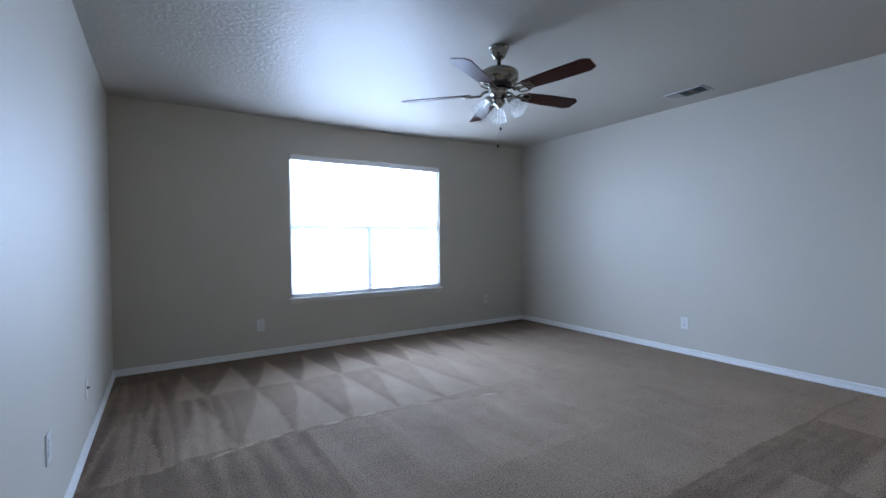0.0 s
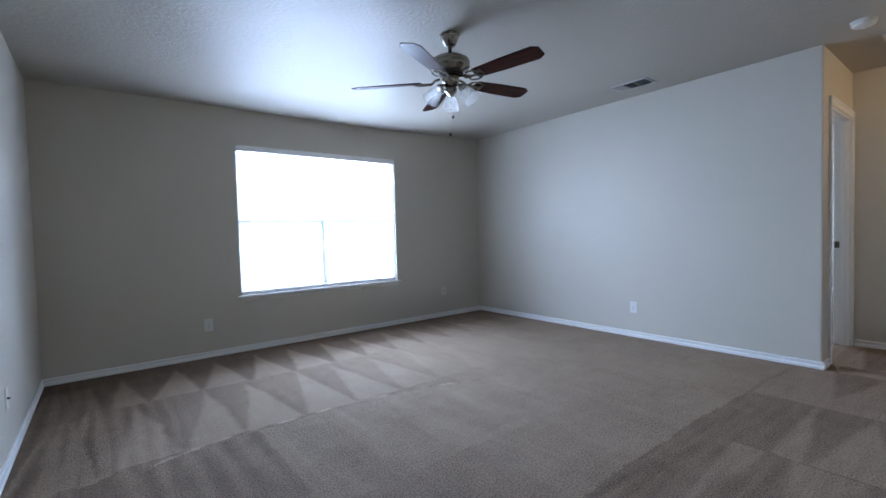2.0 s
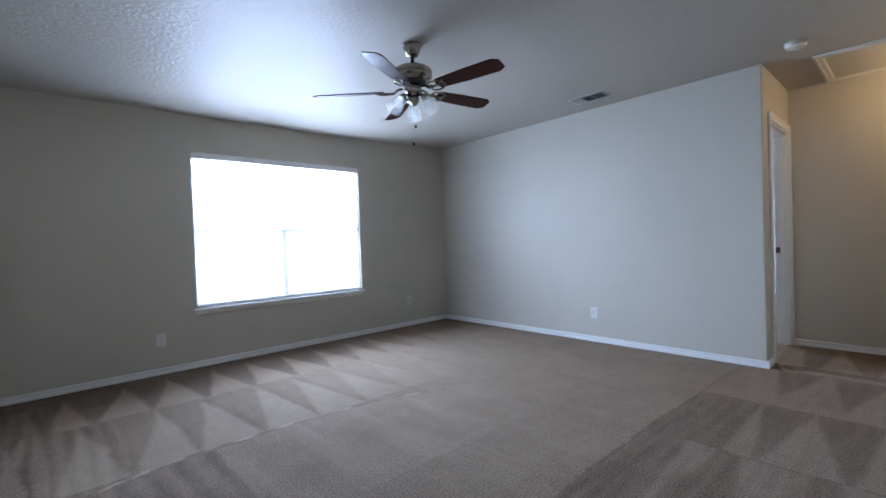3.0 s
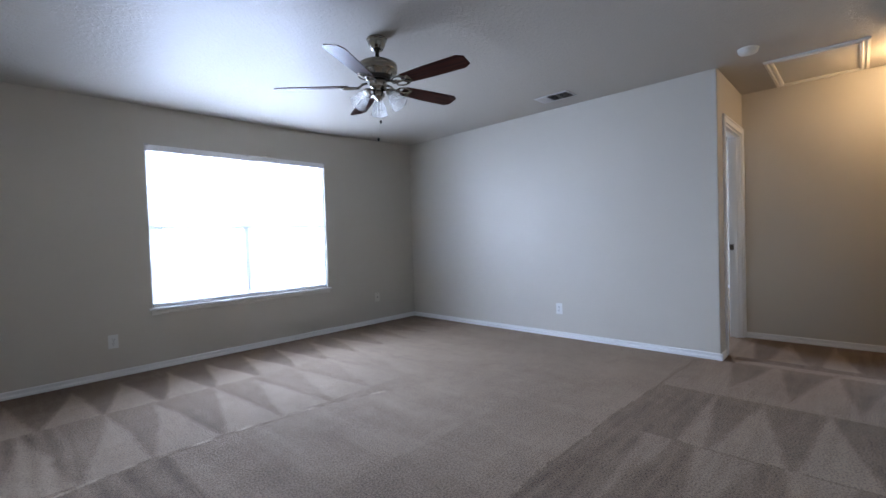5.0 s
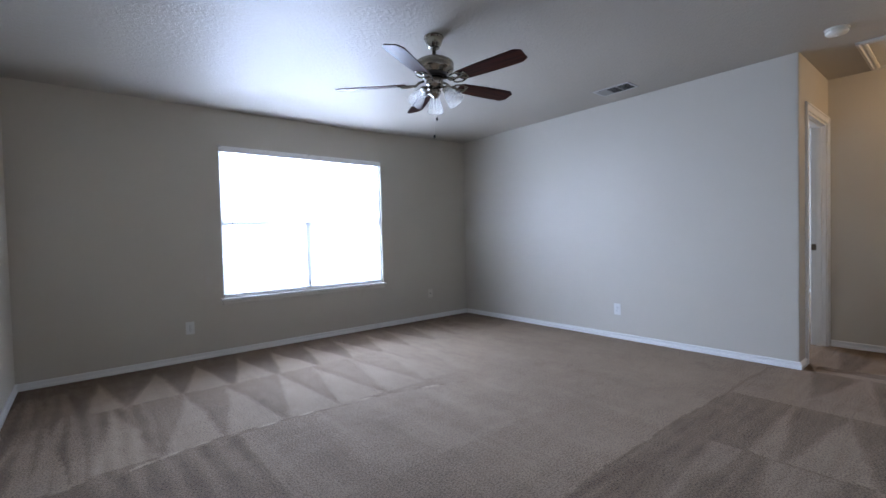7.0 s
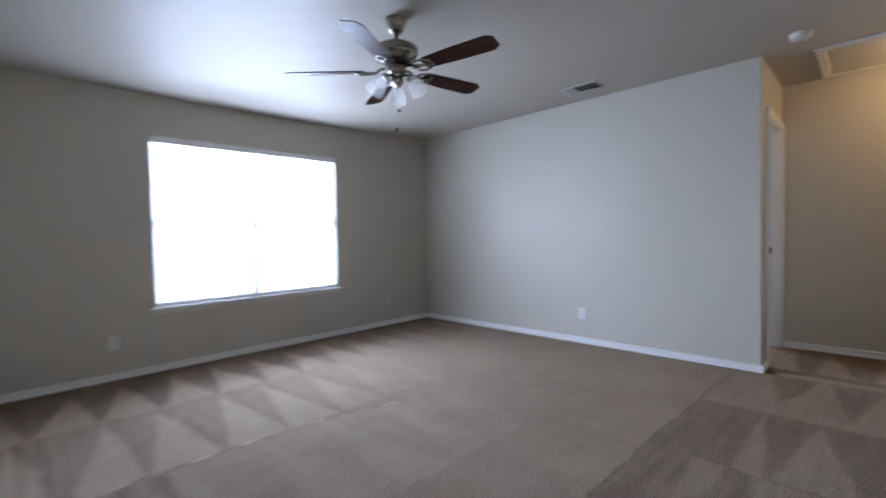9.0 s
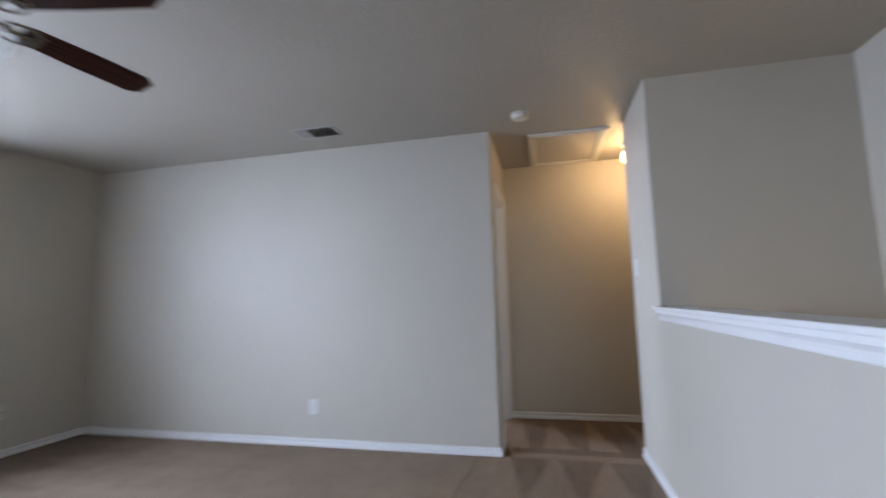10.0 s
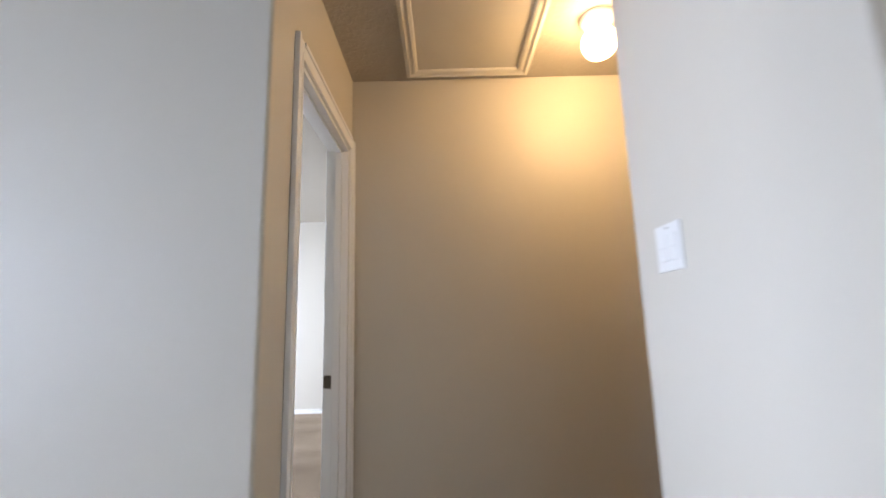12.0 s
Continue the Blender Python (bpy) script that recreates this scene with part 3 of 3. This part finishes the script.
def hatch_trim(c0, c1, c2, c3):
    """One mitred side of the frame: outer and inner ends at three steps of depth."""
    b = bmesh.new()
    steps = [(0, 0.0), (0, 0.014), (0.3, 0.020), (0.45, 0.012), (0.62, 0.012), (0.7, 0.018), (0.95, 0.014), (1, 0.0)]
    e0 = [b.verts.new((c0[0] + (c3[0] - c0[0]) * s, c0[1] + (c3[1] - c0[1]) * s, H - d)) for s, d in steps]
    e1 = [b.verts.new((c1[0] + (c2[0] - c1[0]) * s, c1[1] + (c2[1] - c1[1]) * s, H - d)) for s, d in steps]
    for k in range(len(steps) - 1):
        b.faces.new((e0[k], e0[k + 1], e1[k + 1], e1[k]))
    b.faces.new((e0[0], e1[0], e1[-1], e0[-1]))
    b.faces.new(e0)
    b.faces.new(e1)
    part("frame_side", b, OFF_WHITE, hatch, "white moulded frame side")


o4 = [(HX0, HY0), (HX1, HY0), (HX1, HY1), (HX0, HY1)]
i4 = [(HX0 + 0.06, HY0 + 0.06), (HX1 - 0.06, HY0 + 0.06), (HX1 - 0.06, HY1 - 0.06), (HX0 + 0.06, HY1 - 0.06)]
for k in range(4):
    hatch_trim(o4[k], o4[(k + 1) % 4], i4[(k + 1) % 4], i4[k])

# ---- hall globe ----
globe = thing("ceiling_globe_light", "lit white glass globe on a small ceiling base in the hall", "ceiling light", at=(4.60, -0.45, 0))
part("base", lathe([(0, H), (0.07, H), (0.075, H - 0.012), (0.06, H - 0.03), (0.045, H - 0.04), (0, H - 0.04)], 28), TRIM, globe, smooth=True)
prof = [(0.045, H - 0.035), (0.05, H - 0.045)]
for k in range(13):
    a = radians(62 - k * 152 / 12)
    prof.append((0.072 * math.cos(a) + 0.0005, 2.320 + 0.072 * math.sin(a)))
shade = part("shade", lathe(prof, 32), GLOBE, globe, "lit warm white glass shade", smooth=True)
shade.visible_shadow = False

# ---- smoke detector ----
sd = thing("smoke_detector", "round white plastic smoke detector on the ceiling", "smoke detector", at=(3.735, 0.435, 0))
part("base", lathe([(0, H), (0.068, H), (0.068, H - 0.010), (0, H - 0.010)], 32), OFF_WHITE, sd)
part("cover", lathe([(0.060, H - 0.010), (0.062, H - 0.016), (0.062, H - 0.026), (0.056, H - 0.034), (0.030, H - 0.040), (0, H - 0.041)], 32), OFF_WHITE, sd, smooth=True)
part("test_button", lathe([(0, H - 0.040), (0.011, H - 0.040), (0.011, H - 0.044), (0, H - 0.045)], 16, Matrix.Translation((0.018, 0, 0))), OFF_WHITE, sd)

# ---- ceiling vent: a steel register, its blades in three sets ----
VX0, VX1, VY0, VY1 = 3.533, 3.740, 1.800, 2.150
vent = thing("ceiling_vent", "white steel ceiling air register with three sets of louvres", "vent")
bm = box(VX0, VX1, VY0, VY0 + 0.022, H - 0.006, H, bevel=0.002)
box(VX0, VX1, VY1 - 0.022, VY1, H - 0.006, H, bm, 0.002)
box(VX0, VX0 + 0.022, VY0 + 0.022, VY1 - 0.022, H - 0.006, H, bm, 0.002)
box(VX1 - 0.022, VX1, VY0 + 0.022, VY1 - 0.022, H - 0.006, H, bm, 0.002)
part("frame", bm, VENT, vent)
# flat dark panel; the hollow duct's shade is put into its colour
part("duct", box(VX0 + 0.022, VX1 - 0.022, VY0 + 0.022, VY1 - 0.022, H - 0.0015, H + 0.01), DUCT_SHADE, vent, "dark flat panel in place of the shaded duct behind the louvres")
y0, y1 = VY0 + 0.022, VY1 - 0.022
third = (y1 - y0) / 3
for k in (1, 2):
    part("divider", box(VX0 + 0.022, VX1 - 0.022, y0 + k * third - 0.003, y0 + k * third + 0.003, H - 0.009, H - 0.002), VENT, vent)
for s in range(3):
    tilt = (-42, -38, 22)[s]
    for k in range(6):
        y = y0 + s * third + (k + 0.5) * third / 6
        b = box(-0.0815, 0.0815, -0.0078, 0.0078, -0.0005, 0.0005)
        b.transform(pose((VX0 + VX1) / 2, y, H - 0.007, -tilt, 0, 0))
        part("louvre", b, VENT, vent)


# ---- electric plates ----
def plate(m, kind, label, cat, name):
    """Built facing +x at the origin, then placed."""
    t = new(name)
    w = 0.058 if kind == "switch" else 0.036
    part("cover_plate", box(0, 0.004 if kind == "coax" else 0.005, -w, w, -0.058, 0.058, bevel=0.0012), OFF_WHITE if kind == "coax" else PLASTIC, t)
    if kind == "outlet":
        for z in (-0.0195, 0.0195):
            r = part("receptacle", box(0.004, 0.0068, -0.0165, 0.0165, z - 0.014, z + 0.014, bevel=0.002), PLASTIC, t)
            b = box(0.0065, 0.0071, -0.0085, -0.0060, z - 0.003, z + 0.006)
            box(0.0065, 0.0071, 0.0060, 0.0085, z - 0.002, z + 0.006, b)
            box(0.0065, 0.0071, -0.0022, 0.0022, z - 0.010, z - 0.006, b)
            part("slots", b, DARK, r, "dark contact slots")
    if kind == "coax":
        part("jack", lathe([(0.007, 0), (0.007, 0.004), (0.005, 0.004), (0.005, 0.012), (0, 0.012)], 12, pose(0.003, 0, 0, 0, 90, 0)), DARK, t, "dark threaded jack")
    if kind == "switch":
        for y in (-0.023, 0.023):
            b = box(0.004, 0.0075, y - 0.0165, y + 0.0165, -0.033, 0.033, bevel=0.0012)
            rk = part("rocker", b, PLASTIC, t)
            part("seam", box(0.0072, 0.0078, y - 0.015, y + 0.015, -0.0007, 0.0007), VENT, rk)
    b = lathe([(0.003, 0), (0.003, 0.0012), (0, 0.0016)], 10, pose(0.0038 if kind == "coax" else 0.0048, 0, 0.048 if kind != "outlet" else 0, 0, 90, 0))
    part("screw", b, NICKEL, t)
    t.matrix_world = m
    return tagged(t, label, cat, "wall plates")


plate(pose(0.485, YN, 0.31, 0, 0, -90), "outlet", "white duplex power outlet low on the window wall", "outlet", "power_outlet")
plate(pose(3.335, YN, 0.345, 0, 0, -90), "coax", "painted-over cable jack plate near the corner of the window wall", "outlet", "cable_outlet")
plate(pose(XR, 2.185, 0.305, 0, 0, 180), "outlet", "white duplex power outlet low on the blank wall", "outlet", "power_outlet")
plate(pose(XL, 2.03, 0.385, 0, 0, 0), "outlet", "white duplex power outlet low on the long side wall", "outlet", "power_outlet")
plate(pose(XL, 3.0, 0.335, 0, 0, 0), "coax", "painted-over cable jack plate on the long side wall", "outlet", "cable_outlet")
plate(pose(3.970, YP, 1.330, 0, 0, 90), "switch", "white two-gang rocker light switch by the hall entrance", "light switch", "light_switch")

# ---- ceiling fan ----
FX, FY = 1.605, 2.145
fan = thing("ceiling_fan", "brushed nickel ceiling fan with five mahogany blades and three frosted shades", "ceiling fan", at=(FX, FY, 0))
part("canopy", lathe([(0, H), (0.066, H), (0.068, H - 0.006), (0.066, H - 0.012), (0.060, H - 0.015), (0.060, H - 0.020), (0.055, H - 0.040), (0.046, H - 0.060), (0.040, H - 0.066), (0.038, H - 0.074), (0.022, H - 0.078), (0, H - 0.078)], 36), NICKEL, fan, smooth=True)
part("downrod", lathe([(0.0135, H - 0.07), (0.0135, 2.317), (0.024, 2.313), (0.026, 2.300), (0.026, 2.285)], 20), NICKEL, fan, smooth=True)
part("motor_housing", lathe([(0, 2.303), (0.035, 2.303), (0.060, 2.297), (0.100, 2.285), (0.124, 2.271), (0.130, 2.259), (0.130, 2.251), (0.126, 2.247), (0.130, 2.243), (0.130, 2.221), (0.122, 2.211), (0.096, 2.201), (0.090, 2.193), (0, 2.193)], 48), NICKEL, fan, smooth=True)
part("flywheel", lathe([(0, 2.193), (0.086, 2.193), (0.086, 2.178), (0.07, 2.172), (0, 2.172)], 36), BLACK, fan, "dark flywheel under the motor")
part("switch_housing", lathe([(0.052, 2.174), (0.058, 2.168), (0.058, 2.126), (0.050, 2.114), (0.032, 2.108), (0.030, 2.094), (0.040, 2.086), (0.040, 2.062), (0.026, 2.050), (0.012, 2.044), (0.010, 2.032), (0, 2.030)], 32), NICKEL, fan, smooth=True)


# the blade set is tilted 1.7 degrees to fit the camera's view
VIEW_TILT = Matrix.Translation((0, 0, 2.13)) @ Matrix.Rotation(radians(-1.7), 4, (math.cos(radians(50)), math.sin(radians(50)), 0)) @ Matrix.Translation((0, 0, -2.13))


def blade(angle):
    m = VIEW_TILT @ pose(0, 0, 2.132, 0, 0, angle)
    tilt = pose(0, 0, 0, -13, 0, 0)
    out = [(0.205, -0.050), (0.195, -0.035), (0.195, 0.035), (0.205, 0.050), (0.40, 0.062), (0.625, 0.066), (0.665, 0.040), (0.665, -0.040), (0.625, -0.066), (0.40, -0.062)]
    b = bmesh.new()
    lo = [b.verts.new((x, y, -0.003)) for x, y in out]
    hi = [b.verts.new((x, y, 0.003)) for x, y in out]
    b.faces.new(lo[::-1])
    b.faces.new(hi)
    for k in range(len(out)):
        b.faces.new((lo[k], lo[(k + 1) % len(out)], hi[(k + 1) % len(out)], hi[k]))
    wood = part("blade", b, MAHOGANY, fan, "dark mahogany veneered blade with clipped corners")
    wood.matrix_basis = m @ tilt
    # blade iron: an arm and two scrolled loops that carry the blade
    b = tube([(0.070, 0, 0.018), (0.105, 0, 0.012), (0.130, 0, -0.010), (0.150, 0, -0.012)], 0.008, 8)
    for s in (1, -1):
        loop = [(0.190 + 0.048 * math.cos(a), s * (0.027 + 0.024 * math.sin(a)), -0.010) for a in [2 * math.pi * k / 18 for k in range(18)]]
        tube(loop, 0.0052, 6, b, closed=True)
        lathe([(0.007, -0.004), (0.006, -0.008), (0, -0.009)], 10, Matrix.Translation((0.245, s * 0.026, 0)), b)
    add(b, lathe([(0, -0.011), (0.019, -0.011), (0.021, -0.006), (0.021, -0.0035), (0, -0.0035)], 14, Matrix.Translation((0.150, 0, 0))))
    b2 = box(0.226, 0.258, -0.036, 0.036, -0.0072, -0.0032, bevel=0.0015)
    add(b, b2)
    iron = part("blade_iron", b, NICKEL, fan, "scrolled nickel blade iron", smooth=True)
    iron.matrix_basis = m @ tilt


for k in range(5):
    blade(-5.5 + 72 * k)

SH = [(0.020, 0.0), (0.026, -0.006), (0.030, -0.020), (0.040, -0.040), (0.047, -0.060), (0.049, -0.080), (0.053, -0.098), (0.060, -0.110), (0.058, -0.110), (0.051, -0.098), (0.046, -0.080), (0.044, -0.060), (0.037, -0.040), (0.026, -0.020), (0.018, -0.004)]
for k in range(3):
    m = pose(0, 0, 2.096, 0, 0, 51 + 120 * k) @ pose(0.040, 0, 0, 0, 0, 0)
    arm = part("lamp_arm", tube([(-0.01, 0, 0.004), (0.018, 0, 0.004), (0.034, 0, -0.004), (0.044, 0, -0.020)], 0.009, 10), NICKEL, fan, smooth=True)
    arm.matrix_basis = m
    mm = m @ pose(0.042, 0, -0.014, 0, -38, 0)
    soc = part("lamp_socket", lathe([(0, 0.016), (0.016, 0.014), (0.024, 0.004), (0.026, -0.012), (0.022, -0.014), (0, -0.014)], 20), NICKEL, fan, smooth=True)
    soc.matrix_basis = mm
    sh = part("lamp_shade", lathe(SH, 28), FROSTED, fan, "frosted glass bell shade, unlit", smooth=True)
    sh.matrix_basis = mm @ pose(0, 0, -0.008)
for x, y, zb, mat, lab in ((0.008, -0.004, 1.897, BLACK, "black bead on the pull chain"), (-0.003, 0.014, 1.782, BLACK, "small dark pull at the chain's end")):
    ch = bmesh.new()
    zz = zb + 0.012
    while zz < 2.05:
        add(ch, lathe([(0, 0.0014), (0.0014, 0), (0, -0.0014)], 6, Matrix.Translation((x, y, zz))))
        zz += 0.0032
    tube([(x, y, zb), (x, y, 2.055)], 0.0006, 4, ch)
    pc = part("pull_chain", ch, CHAIN, fan)
    part("pull_bead", lathe([(0, 0.012), (0.006, 0.009), (0.0085, 0.0), (0.006, -0.010), (0, -0.013)], 14, Matrix.Translation((x, y, zb))), mat, pc, lab, smooth=True)
